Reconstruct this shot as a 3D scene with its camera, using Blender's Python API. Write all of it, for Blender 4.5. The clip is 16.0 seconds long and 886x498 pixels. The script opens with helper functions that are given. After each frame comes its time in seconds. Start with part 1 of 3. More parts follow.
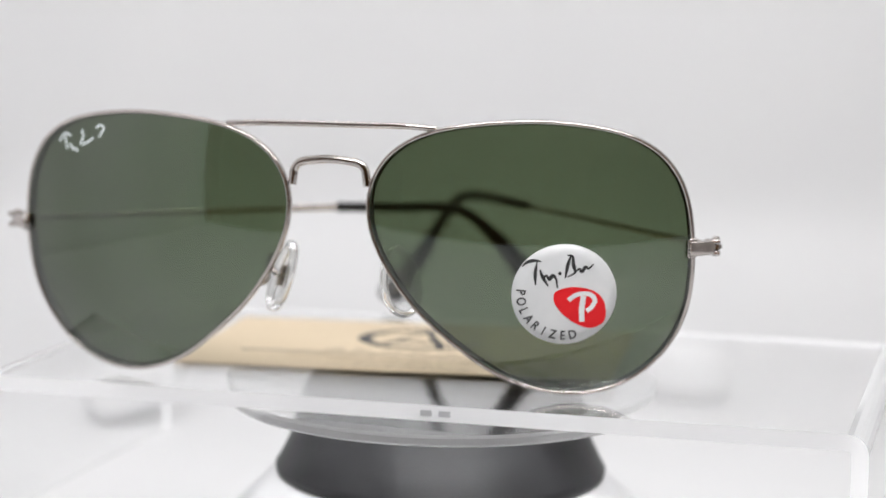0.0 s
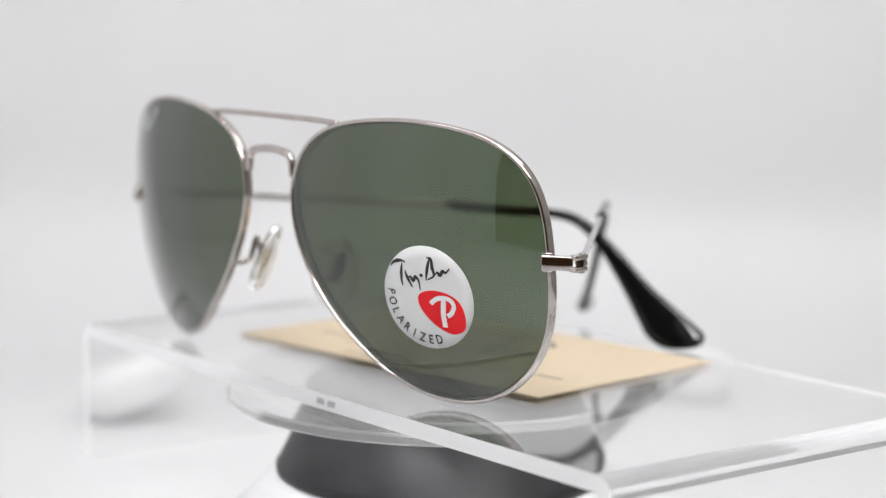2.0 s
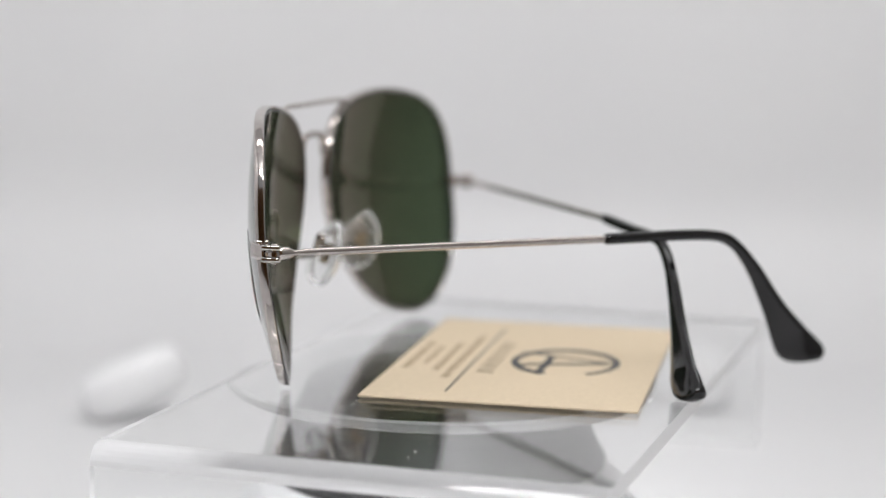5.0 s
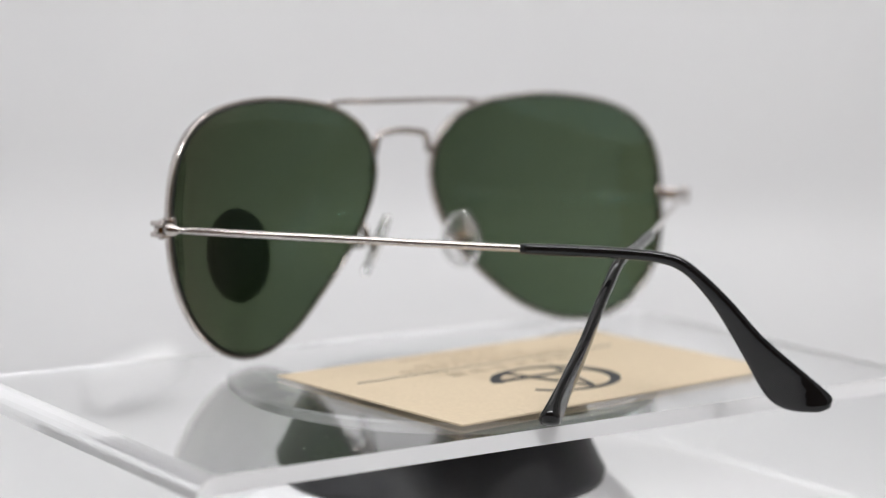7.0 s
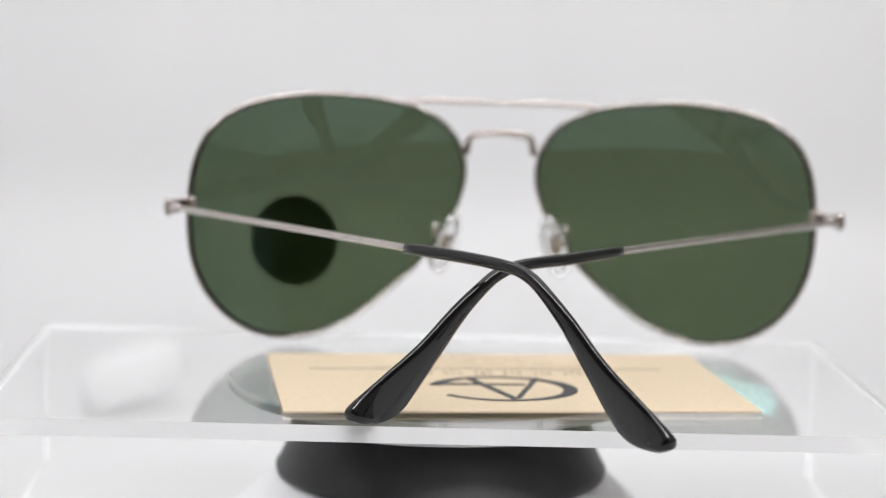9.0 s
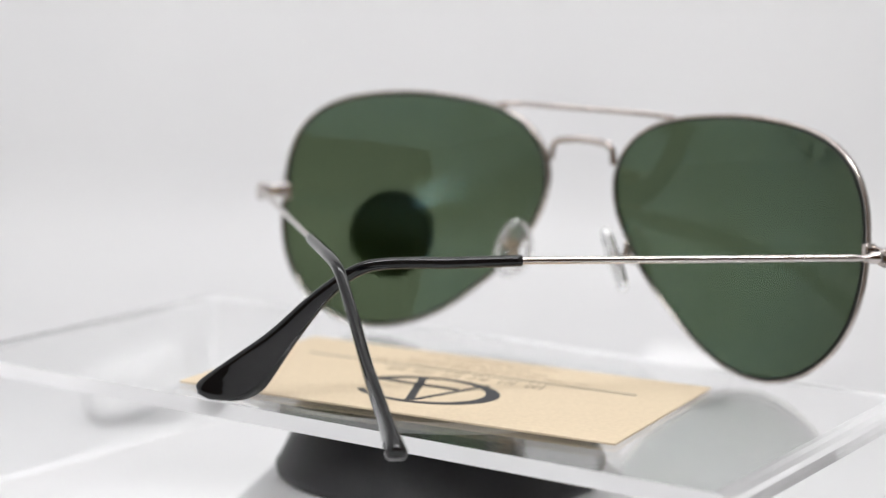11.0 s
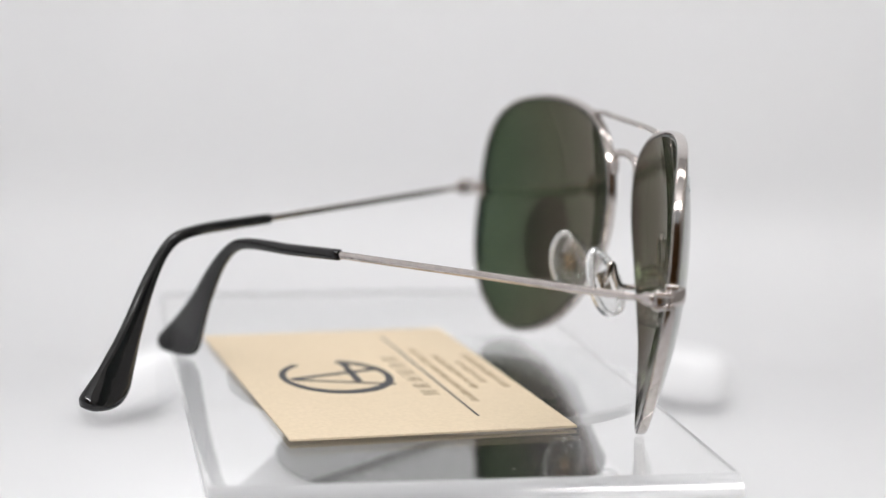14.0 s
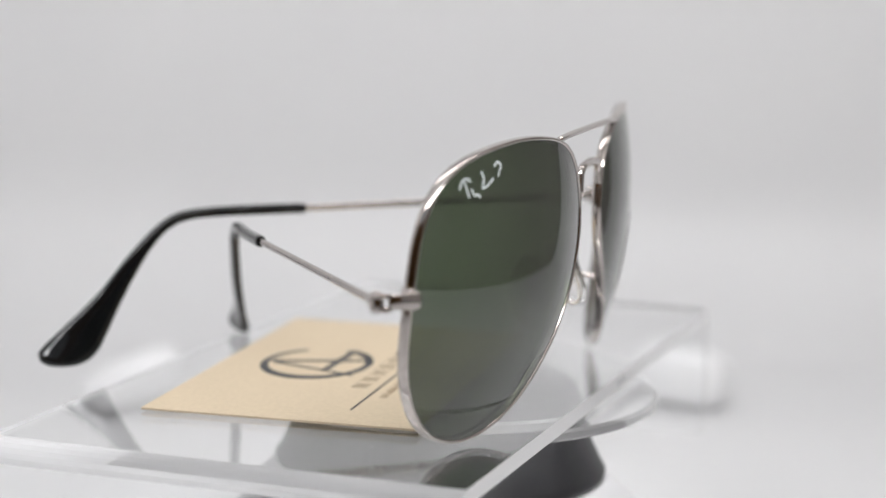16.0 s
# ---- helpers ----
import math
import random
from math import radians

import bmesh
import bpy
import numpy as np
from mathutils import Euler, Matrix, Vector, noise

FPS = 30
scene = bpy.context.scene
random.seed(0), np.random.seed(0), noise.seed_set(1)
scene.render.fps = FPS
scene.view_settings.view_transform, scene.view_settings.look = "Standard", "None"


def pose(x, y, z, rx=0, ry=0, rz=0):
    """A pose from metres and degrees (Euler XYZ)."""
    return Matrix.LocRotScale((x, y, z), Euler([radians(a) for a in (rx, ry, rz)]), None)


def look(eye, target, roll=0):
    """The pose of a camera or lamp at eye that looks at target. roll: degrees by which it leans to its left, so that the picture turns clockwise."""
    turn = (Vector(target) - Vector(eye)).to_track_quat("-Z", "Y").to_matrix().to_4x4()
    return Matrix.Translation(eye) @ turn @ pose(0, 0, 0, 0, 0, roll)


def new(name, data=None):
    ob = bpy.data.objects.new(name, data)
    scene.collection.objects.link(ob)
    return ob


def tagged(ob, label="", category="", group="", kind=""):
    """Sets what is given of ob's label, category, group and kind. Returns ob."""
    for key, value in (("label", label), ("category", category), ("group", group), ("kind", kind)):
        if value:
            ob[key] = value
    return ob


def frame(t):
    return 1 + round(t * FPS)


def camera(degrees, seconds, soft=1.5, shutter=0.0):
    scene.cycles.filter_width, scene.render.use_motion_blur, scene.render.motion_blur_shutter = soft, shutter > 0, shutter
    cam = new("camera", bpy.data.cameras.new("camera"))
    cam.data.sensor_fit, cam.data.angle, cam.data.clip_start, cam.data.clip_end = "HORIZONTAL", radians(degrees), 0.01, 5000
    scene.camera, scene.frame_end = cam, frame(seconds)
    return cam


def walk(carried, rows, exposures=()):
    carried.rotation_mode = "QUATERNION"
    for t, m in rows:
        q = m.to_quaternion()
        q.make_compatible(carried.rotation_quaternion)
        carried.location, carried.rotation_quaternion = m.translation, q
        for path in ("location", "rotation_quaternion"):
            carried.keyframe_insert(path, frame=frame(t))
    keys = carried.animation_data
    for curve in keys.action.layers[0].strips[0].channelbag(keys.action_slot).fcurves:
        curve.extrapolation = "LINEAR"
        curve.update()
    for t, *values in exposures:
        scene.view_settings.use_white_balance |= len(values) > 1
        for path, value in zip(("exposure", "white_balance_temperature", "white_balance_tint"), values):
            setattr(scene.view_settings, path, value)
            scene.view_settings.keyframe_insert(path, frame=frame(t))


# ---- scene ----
# ---- camera ----
# The turntable's axis is the world's z axis; the lining of the light tent is z = 0.
EYE = 0.135
cam = camera(24.72, 16.0, soft=1.25)
pitch, yaw = 0.14692, -0.00094
eye = Vector((0, -0.3976, EYE))
aim = eye + Vector((math.sin(yaw), math.cos(pitch), -math.sin(pitch)))
stand = look(eye, aim, 1.14)
cam.data.dof.use_dof = True
cam.data.dof.focus_distance = 0.354
cam.data.dof.aperture_fstop = 10.5
walk(cam, [(0, stand), (16, stand)], exposures=[(0, -0.44), (2, -0.43), (3.5, -0.43), (4, -0.55), (5, -0.66), (7.5, -0.59), (9, -0.43), (11.5, -0.44), (12.5, -0.42), (14.5, -0.54), (15, -0.62), (16, -0.66)])

# ---- world and lamps ----
world = bpy.data.worlds.new("dim_room_light")
scene.world = world
world.use_nodes = True
bg = world.node_tree.nodes["Background"]
bg.inputs[0].default_value = (0.9, 0.95, 1.0, 1)
bg.inputs[1].default_value = 0.55


def strip_lamp(name, x, y, z, sx, sy, watts, colour=(0.992, 0.989, 1.0), target=None):
    data = bpy.data.lights.new(name, "AREA")
    data.shape, data.size, data.size_y, data.energy, data.color = "RECTANGLE", sx, sy, watts, colour
    ob = new(name, data)
    ob.matrix_world = look((x, y, z), target or (x, y + 0.0001, 0))
    return ob


TENT_X, TENT_Y0, TENT_Y1, TENT_Z = 0.30, -0.33, 0.31, 0.50
LAMP_X = 0.055
strip_lamp("led_strip_lamp", LAMP_X, -0.285, TENT_Z - 0.045, 0.5, 0.06, 3.1, target=(LAMP_X, 0.28, 0.23))
strip_lamp("led_strip_lamp", LAMP_X, 0.06, TENT_Z - 0.03, 0.5, 0.06, 0.85)


# ---- materials ----
def material(name, colour=(0.8, 0.8, 0.8), rough=0.5, metal=0.0, ior=1.5, transmission=0.0, coat=0.0):
    m = bpy.data.materials.new(name)
    m.use_nodes = True
    b = m.node_tree.nodes["Principled BSDF"]
    b.inputs["Base Color"].default_value = (*colour, 1)
    b.inputs["Roughness"].default_value = rough
    b.inputs["Metallic"].default_value = metal
    b.inputs["IOR"].default_value = ior
    b.inputs["Transmission Weight"].default_value = transmission
    b.inputs["Coat Weight"].default_value = coat
    return m


def mottle(m, dark, light, scale, detail=6.0, bump=0.0, bump_scale=None, rough=None, stretch=(1, 1, 1)):
    """Colour variation between two tones by noise at a real-world scale, and a fine relief."""
    nt = m.node_tree
    n = nt.nodes
    b = n["Principled BSDF"]
    co = n.new("ShaderNodeTexCoord")
    mp = n.new("ShaderNodeMapping")
    mp.inputs["Scale"].default_value = stretch
    tx = n.new("ShaderNodeTexNoise")
    tx.inputs["Scale"].default_value = scale
    tx.inputs["Detail"].default_value = detail
    ramp = n.new("ShaderNodeValToRGB")
    ramp.color_ramp.elements[0].position, ramp.color_ramp.elements[1].position = 0.3, 0.7
    ramp.color_ramp.elements[0].color = (*dark, 1)
    ramp.color_ramp.elements[1].color = (*light, 1)
    nt.links.new(co.outputs["Object"], mp.inputs["Vector"])
    nt.links.new(mp.outputs["Vector"], tx.inputs["Vector"])
    nt.links.new(tx.outputs["Fac"], ramp.inputs["Fac"])
    nt.links.new(ramp.outputs["Color"], b.inputs["Base Color"])
    if rough:
        rr = n.new("ShaderNodeMapRange")
        rr.inputs["To Min"].default_value, rr.inputs["To Max"].default_value = rough
        nt.links.new(tx.outputs["Fac"], rr.inputs["Value"])
        nt.links.new(rr.outputs["Result"], b.inputs["Roughness"])
    if bump:
        t2 = n.new("ShaderNodeTexNoise")
        t2.inputs["Scale"].default_value = bump_scale or scale * 6
        t2.inputs["Detail"].default_value = 4
        bp = n.new("ShaderNodeBump")
        bp.inputs["Strength"].default_value = bump
        bp.inputs["Distance"].default_value = 0.0002
        nt.links.new(mp.outputs["Vector"], t2.inputs["Vector"])
        nt.links.new(t2.outputs["Fac"], bp.inputs["Height"])
        nt.links.new(bp.outputs["Normal"], b.inputs["Normal"])
    return m


WHITE_CLOTH = mottle(material("white_tent_lining", rough=0.75), (0.78, 0.78, 0.785), (0.82, 0.82, 0.82), 9, bump=0.05, bump_scale=900)
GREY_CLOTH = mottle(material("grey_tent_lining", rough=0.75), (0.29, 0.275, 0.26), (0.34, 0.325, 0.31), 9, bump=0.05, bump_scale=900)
WHITE_BOARD = mottle(material("white_sweep_board", rough=0.45), (0.67, 0.67, 0.675), (0.70, 0.70, 0.70), 7, bump=0.04, bump_scale=500)
ROOM_BROWN = mottle(material("room_wood_panelling", rough=0.6), (0.26, 0.13, 0.045), (0.36, 0.19, 0.075), 6, stretch=(1, 1, 0.15))
BLACK_PLASTIC = mottle(material("matt_black_plastic", rough=0.4, ior=1.38), (0.016, 0.016, 0.018), (0.026, 0.026, 0.028), 120, bump=0.25, bump_scale=2500, rough=(0.36, 0.48))
WHITE_PLASTIC = mottle(material("white_plastic", rough=0.3), (0.78, 0.78, 0.785), (0.82, 0.82, 0.82), 60, rough=(0.26, 0.36))
PALE_PLASTIC = mottle(material("pale_grey_plastic", rough=0.35), (0.60, 0.60, 0.61), (0.65, 0.65, 0.66), 60, rough=(0.3, 0.42))
SILVER = mottle(material("polished_silver_metal", rough=0.16, metal=1.0), (0.45, 0.41, 0.385), (0.56, 0.515, 0.49), 700, rough=(0.06, 0.16))
BLACK_ACETATE = mottle(material("glossy_black_acetate", rough=0.06, ior=1.48), (0.004, 0.004, 0.0045), (0.007, 0.007, 0.0075), 300, rough=(0.04, 0.09))


def clear_sheet(name, white, painted_glow=False):
    """Thin clear plastic: what is behind shows through, and the gloss grows towards grazing angles. white: share of
    white surface mixed in. The last argument sums diffuse and translucent white on an edge, painting in the light
    caught in the sheet.
    """
    m = bpy.data.materials.new(name)
    m.use_nodes = True
    nt = m.node_tree
    n = nt.nodes
    n.remove(n["Principled BSDF"])
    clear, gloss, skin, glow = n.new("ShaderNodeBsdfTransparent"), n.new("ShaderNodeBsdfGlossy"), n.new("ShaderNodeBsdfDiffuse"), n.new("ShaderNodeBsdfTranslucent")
    whitening = n.new("ShaderNodeAddShader" if painted_glow else "ShaderNodeMixShader")
    if not painted_glow:
        whitening.inputs[0].default_value = 0.5
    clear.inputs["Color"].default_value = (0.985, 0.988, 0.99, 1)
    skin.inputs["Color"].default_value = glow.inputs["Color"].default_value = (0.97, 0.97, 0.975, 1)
    nt.links.new(skin.outputs[0], whitening.inputs[0 if painted_glow else 1])
    nt.links.new(glow.outputs[0], whitening.inputs[1 if painted_glow else 2])
    # Extra translucent white paints in the light an edge would let out.
    if painted_glow:
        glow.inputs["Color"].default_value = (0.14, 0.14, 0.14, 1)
    co, mp, tx, rr = n.new("ShaderNodeTexCoord"), n.new("ShaderNodeMapping"), n.new("ShaderNodeTexNoise"), n.new("ShaderNodeMapRange")
    mp.inputs["Scale"].default_value, mp.inputs["Rotation"].default_value = (1, 0.12, 1), (0, 0, 0.5)
    tx.inputs["Scale"].default_value, tx.inputs["Detail"].default_value = 300, 8
    rr.inputs["From Min"].default_value, rr.inputs["From Max"].default_value = 0.52, 0.72
    rr.inputs["To Min"].default_value, rr.inputs["To Max"].default_value = 0.012, 0.07
    lw, power, scale, offset = n.new("ShaderNodeLayerWeight"), n.new("ShaderNodeMath"), n.new("ShaderNodeMath"), n.new("ShaderNodeMath")
    lw.inputs["Blend"].default_value = 0.5
    power.operation, scale.operation, offset.operation = "POWER", "MULTIPLY", "ADD"
    power.inputs[1].default_value, scale.inputs[1].default_value, offset.inputs[1].default_value = 5, 0.96, 0.04
    mix, body = n.new("ShaderNodeMixShader"), n.new("ShaderNodeMixShader")
    body.inputs[0].default_value = white
    k = nt.links.new
    k(co.outputs["Object"], mp.inputs["Vector"])
    k(mp.outputs["Vector"], tx.inputs["Vector"])
    k(tx.outputs["Fac"], rr.inputs["Value"])
    k(rr.outputs["Result"], gloss.inputs["Roughness"])
    k(lw.outputs["Facing"], power.inputs[0])
    k(power.outputs[0], scale.inputs[0])
    k(scale.outputs[0], offset.inputs[0])
    k(offset.outputs[0], mix.inputs[0])
    k(clear.outputs[0], body.inputs[1])
    k(whitening.outputs[0], body.inputs[2])
    k(body.outputs[0], mix.inputs[1])
    k(gloss.outputs[0], mix.inputs[2])
    k(mix.outputs[0], n["Material Output"].inputs["Surface"])
    return m


ACRYLIC = material("clear_acrylic", (0.985, 0.99, 0.99), 0.01, 0, 1.49, 1.0)
nt = ACRYLIC.node_tree
wipe, spread, place = nt.nodes.new("ShaderNodeTexNoise"), nt.nodes.new("ShaderNodeMapRange"), nt.nodes.new("ShaderNodeTexCoord")
wipe.inputs["Scale"].default_value, wipe.inputs["Detail"].default_value = 160, 8
spread.inputs["From Min"].default_value, spread.inputs["From Max"].default_value = 0.55, 0.75
spread.inputs["To Min"].default_value, spread.inputs["To Max"].default_value = 0.008, 0.04
nt.links.new(place.outputs["Object"], wipe.inputs["Vector"])
nt.links.new(wipe.outputs["Fac"], spread.inputs["Value"])
nt.links.new(spread.outputs["Result"], nt.nodes["Principled BSDF"].inputs["Roughness"])
# Edge light is put into the colour: diffuse and translucent white are summed.
BRIGHTENED_EDGE = clear_sheet("brightened_sawn_edge", 0.84, True)
DISC_EDGE = clear_sheet("polished_acrylic_edge", 0.42)
# Clear bends are whitened to stand in for the light they gather.
WHITENED_BEND = clear_sheet("whitened_bent_acrylic", 0.6)
MARK_GREY = material("grey_print", (0.46, 0.46, 0.47), 0.6)
PAD_CLEAR = clear_sheet("clear_silicone_pad", 0.06)
PAD_EDGE = material("clear_silicone_edge", (0.93, 0.93, 0.92), 0.06, 0, 1.41, 1.0)
PAD_METAL = mottle(material("dull_bronze_metal", rough=0.3, metal=1.0), (0.20, 0.16, 0.11), (0.28, 0.22, 0.15), 600, rough=(0.2, 0.34))


def lens_surface(name, tint, rows):
    """One face of a tinted lens. rows: (1 - cosine of the angle of view, share of gloss, gloss colour)."""
    m = bpy.data.materials.new(name)
    m.use_nodes = True
    nt = m.node_tree
    n = nt.nodes
    n.remove(n["Principled BSDF"])
    clear, gloss, mix, lw = n.new("ShaderNodeBsdfTransparent"), n.new("ShaderNodeBsdfGlossy"), n.new("ShaderNodeMixShader"), n.new("ShaderNodeLayerWeight")
    clear.inputs["Color"].default_value = (*tint, 1)
    gloss.inputs["Roughness"].default_value = 0.004
    lw.inputs["Blend"].default_value = 0.5
    share, coat = n.new("ShaderNodeValToRGB"), n.new("ShaderNodeValToRGB")
    for ramp in (share, coat):
        while len(ramp.color_ramp.elements) < len(rows):
            ramp.color_ramp.elements.new(0.5)
    for k, (at, part_of, colour) in enumerate(rows):
        share.color_ramp.elements[k].position = coat.color_ramp.elements[k].position = at
        share.color_ramp.elements[k].color = (part_of, part_of, part_of, 1)
        coat.color_ramp.elements[k].color = (*colour, 1)
    nt.links.new(lw.outputs["Facing"], share.inputs["Fac"])
    nt.links.new(lw.outputs["Facing"], coat.inputs["Fac"])
    nt.links.new(coat.outputs["Color"], gloss.inputs["Color"])
    nt.links.new(share.outputs["Color"], mix.inputs[0])
    nt.links.new(clear.outputs[0], mix.inputs[1])
    nt.links.new(gloss.outputs[0], mix.inputs[2])
    nt.links.new(mix.outputs[0], n["Material Output"].inputs["Surface"])
    return m


LENS_TINT = (0.332, 0.386, 0.292)
LENS_GREEN = lens_surface("green_tinted_lens", LENS_TINT, (
    (0.0, 0.075, (1, 1, 1)), (0.15, 0.10, (0.7, 0.7, 0.7)), (0.32, 0.22, (0.35, 0.35, 0.35)), (0.5, 0.36, (0.33, 0.33, 0.33)), (0.7, 0.50, (0.42, 0.42, 0.42)), (0.85, 0.68, (0.7, 0.7, 0.7)), (1.0, 1.0, (1, 1, 1))))
# The antireflective coat gives a faint teal gloss seen straight on and a brownish one aslant.
LENS_BACK = lens_surface("green_lens_with_antireflective_back", LENS_TINT, (
    (0.0, 0.05, (0.22, 0.46, 0.58)), (0.12, 0.13, (0.065, 0.15, 0.165)), (0.25, 0.28, (0.045, 0.085, 0.09)), (0.36, 0.27, (0.06, 0.08, 0.07)), (0.5, 0.42, (0.17, 0.14, 0.115)),
    (0.7, 0.60, (0.23, 0.19, 0.165)), (0.85, 0.68, (0.45, 0.43, 0.42)), (1.0, 1.0, (1, 1, 1))))
LENS_EDGE = material("dark_lens_edge", (0.01, 0.012, 0.01), 0.3)
KRAFT = mottle(material("kraft_card", rough=0.85), (0.595, 0.488, 0.345), (0.645, 0.533, 0.38), 1100, detail=8, bump=0.12, bump_scale=3500)
INK = mottle(material("dark_ink", rough=0.6), (0.03, 0.03, 0.035), (0.06, 0.06, 0.065), 900)
TITLE_INK = mottle(material("worn_title_ink", rough=0.7), (0.25, 0.2, 0.145), (0.38, 0.305, 0.215), 900)
FADED_INK = mottle(material("brown_ink", rough=0.7), (0.38, 0.30, 0.205), (0.46, 0.365, 0.25), 900)
STICKER_GREY = mottle(material("silver_grey_sticker", rough=0.35), (0.71, 0.72, 0.72), (0.76, 0.765, 0.765), 300)
STICKER_RED = mottle(material("red_sticker_print", rough=0.4), (0.78, 0.012, 0.018), (0.84, 0.018, 0.024), 300)
STICKER_RED.node_tree.nodes["Principled BSDF"].inputs["Specular IOR Level"].default_value = 0.2
STICKER_BLACK = material("black_sticker_print", (0.02, 0.02, 0.02), 0.5)
STICKER_WHITE = material("white_sticker_print", (0.85, 0.85, 0.85), 0.45)
ETCH = material("white_lens_print", (0.75, 0.8, 0.82), 0.5)


# ---- mesh helpers ----
def mesh_from(name, verts, faces, smooth=True):
    me = bpy.data.meshes.new(name)
    me.from_pydata([tuple(v) for v in verts], [], faces)
    if smooth:
        for p in me.polygons:
            p.use_smooth = True
    me.update()
    return me


def part_mesh(name, me, mat, parent, label=""):
    ob = new(name, me)
    me.materials.append(mat)
    if parent:
        ob.parent = parent
    if label:
        ob["label"] = label
    return ob


def part(name, bm, mat, parent, label="", smooth=True):
    me = bpy.data.meshes.new(name)
    bmesh.ops.recalc_face_normals(bm, faces=bm.faces)
    bm.to_mesh(me)
    bm.free()
    if smooth:
        for p in me.polygons:
            p.use_smooth = True
    return part_mesh(name, me, mat, parent, label)


def smooth_line(points, steps=8, closed=False):
    """A Catmull-Rom line through the points."""
    pts = [Vector(p) for p in points]
    n = len(pts)
    out = []
    for i in range(n if closed else n - 1):
        a, b, c, d = ((pts[(i + k) % n] if closed else pts[min(max(i + k, 0), n - 1)]) for k in (-1, 0, 1, 2))
        for s in range(steps):
            t = s / steps
            out.append(0.5 * ((2 * b) + (c - a) * t + (2 * a - 5 * b + 4 * c - d) * t * t + (3 * b - a - 3 * c + d) * t ** 3))
    if not closed:
        out.append(pts[-1])
    return out


def sweep(line, section, closed=False, up=Vector((0, 0, 1)), cap=True, square=1.0):
    """A tube along a line; section(i, n) gives the half sizes (across, along up) at each place."""
    n, ring = len(line), 16
    verts, faces = [], []
    for i, p in enumerate(line):
        a, b = (line[(i - 1) % n], line[(i + 1) % n]) if closed else (line[max(i - 1, 0)], line[min(i + 1, n - 1)])
        t = (b - a).normalized()
        side = t.cross(up)
        side = side.normalized() if side.length > 1e-6 else Vector((1, 0, 0))
        top = side.cross(t).normalized()
        rs, rt = section(i, n)
        for k in range(ring):
            q = 2 * math.pi * k / ring
            c, d = math.cos(q), math.sin(q)
            verts.append(p + side * rs * math.copysign(abs(c) ** square, c) + top * rt * math.copysign(abs(d) ** square, d))
    for i in range(n if closed else n - 1):
        for k in range(ring):
            j = (i + 1) % n
            faces.append((i * ring + k, i * ring + (k + 1) % ring, j * ring + (k + 1) % ring, j * ring + k))
    if cap and not closed:
        faces.append(tuple(range(ring))[::-1])
        faces.append(tuple((n - 1) * ring + k for k in range(ring)))
    return verts, faces


def tube(name, line, radius, mat, parent, label="", closed=False, up=Vector((0, 0, 1)), square=1.0):
    def section(i, n):
        r = radius if not callable(radius) else radius(i / max(n - 1, 1))
        r = r if isinstance(r, tuple) else (r, r)
        return r
    v, f = sweep(line, section, closed, up, True, square)
    return part_mesh(name, mesh_from(name, v, f), mat, parent, label)


def lathe(profile, steps=96):
    """A solid of revolution about z from (radius, height) pairs."""
    verts, faces = [], []
    n = len(profile)
    for k in range(steps):
        q = 2 * math.pi * k / steps
        for r, z in profile:
            verts.append((r * math.cos(q), r * math.sin(q), z))
    for k in range(steps):
        for i in range(n - 1):
            j = (k + 1) % steps
            faces.append((k * n + i, j * n + i, j * n + i + 1, k * n + i + 1))
    return verts, faces


def rounded_box(sx, sy, sz, bevel, segments=3):
    bm = bmesh.new()
    bmesh.ops.create_cube(bm, size=1)
    bmesh.ops.scale(bm, vec=(sx, sy, sz), verts=bm.verts)
    if bevel:
        bmesh.ops.bevel(bm, geom=bm.edges[:], offset=bevel, segments=segments, affect="EDGES", profile=0.5)
    return bm


def thing(name, m, label, category, group=""):
    ob = new(name)
    ob.empty_display_size = 0.02
    ob.matrix_world = m
    return tagged(ob, label, category, group)


MM = 0.001


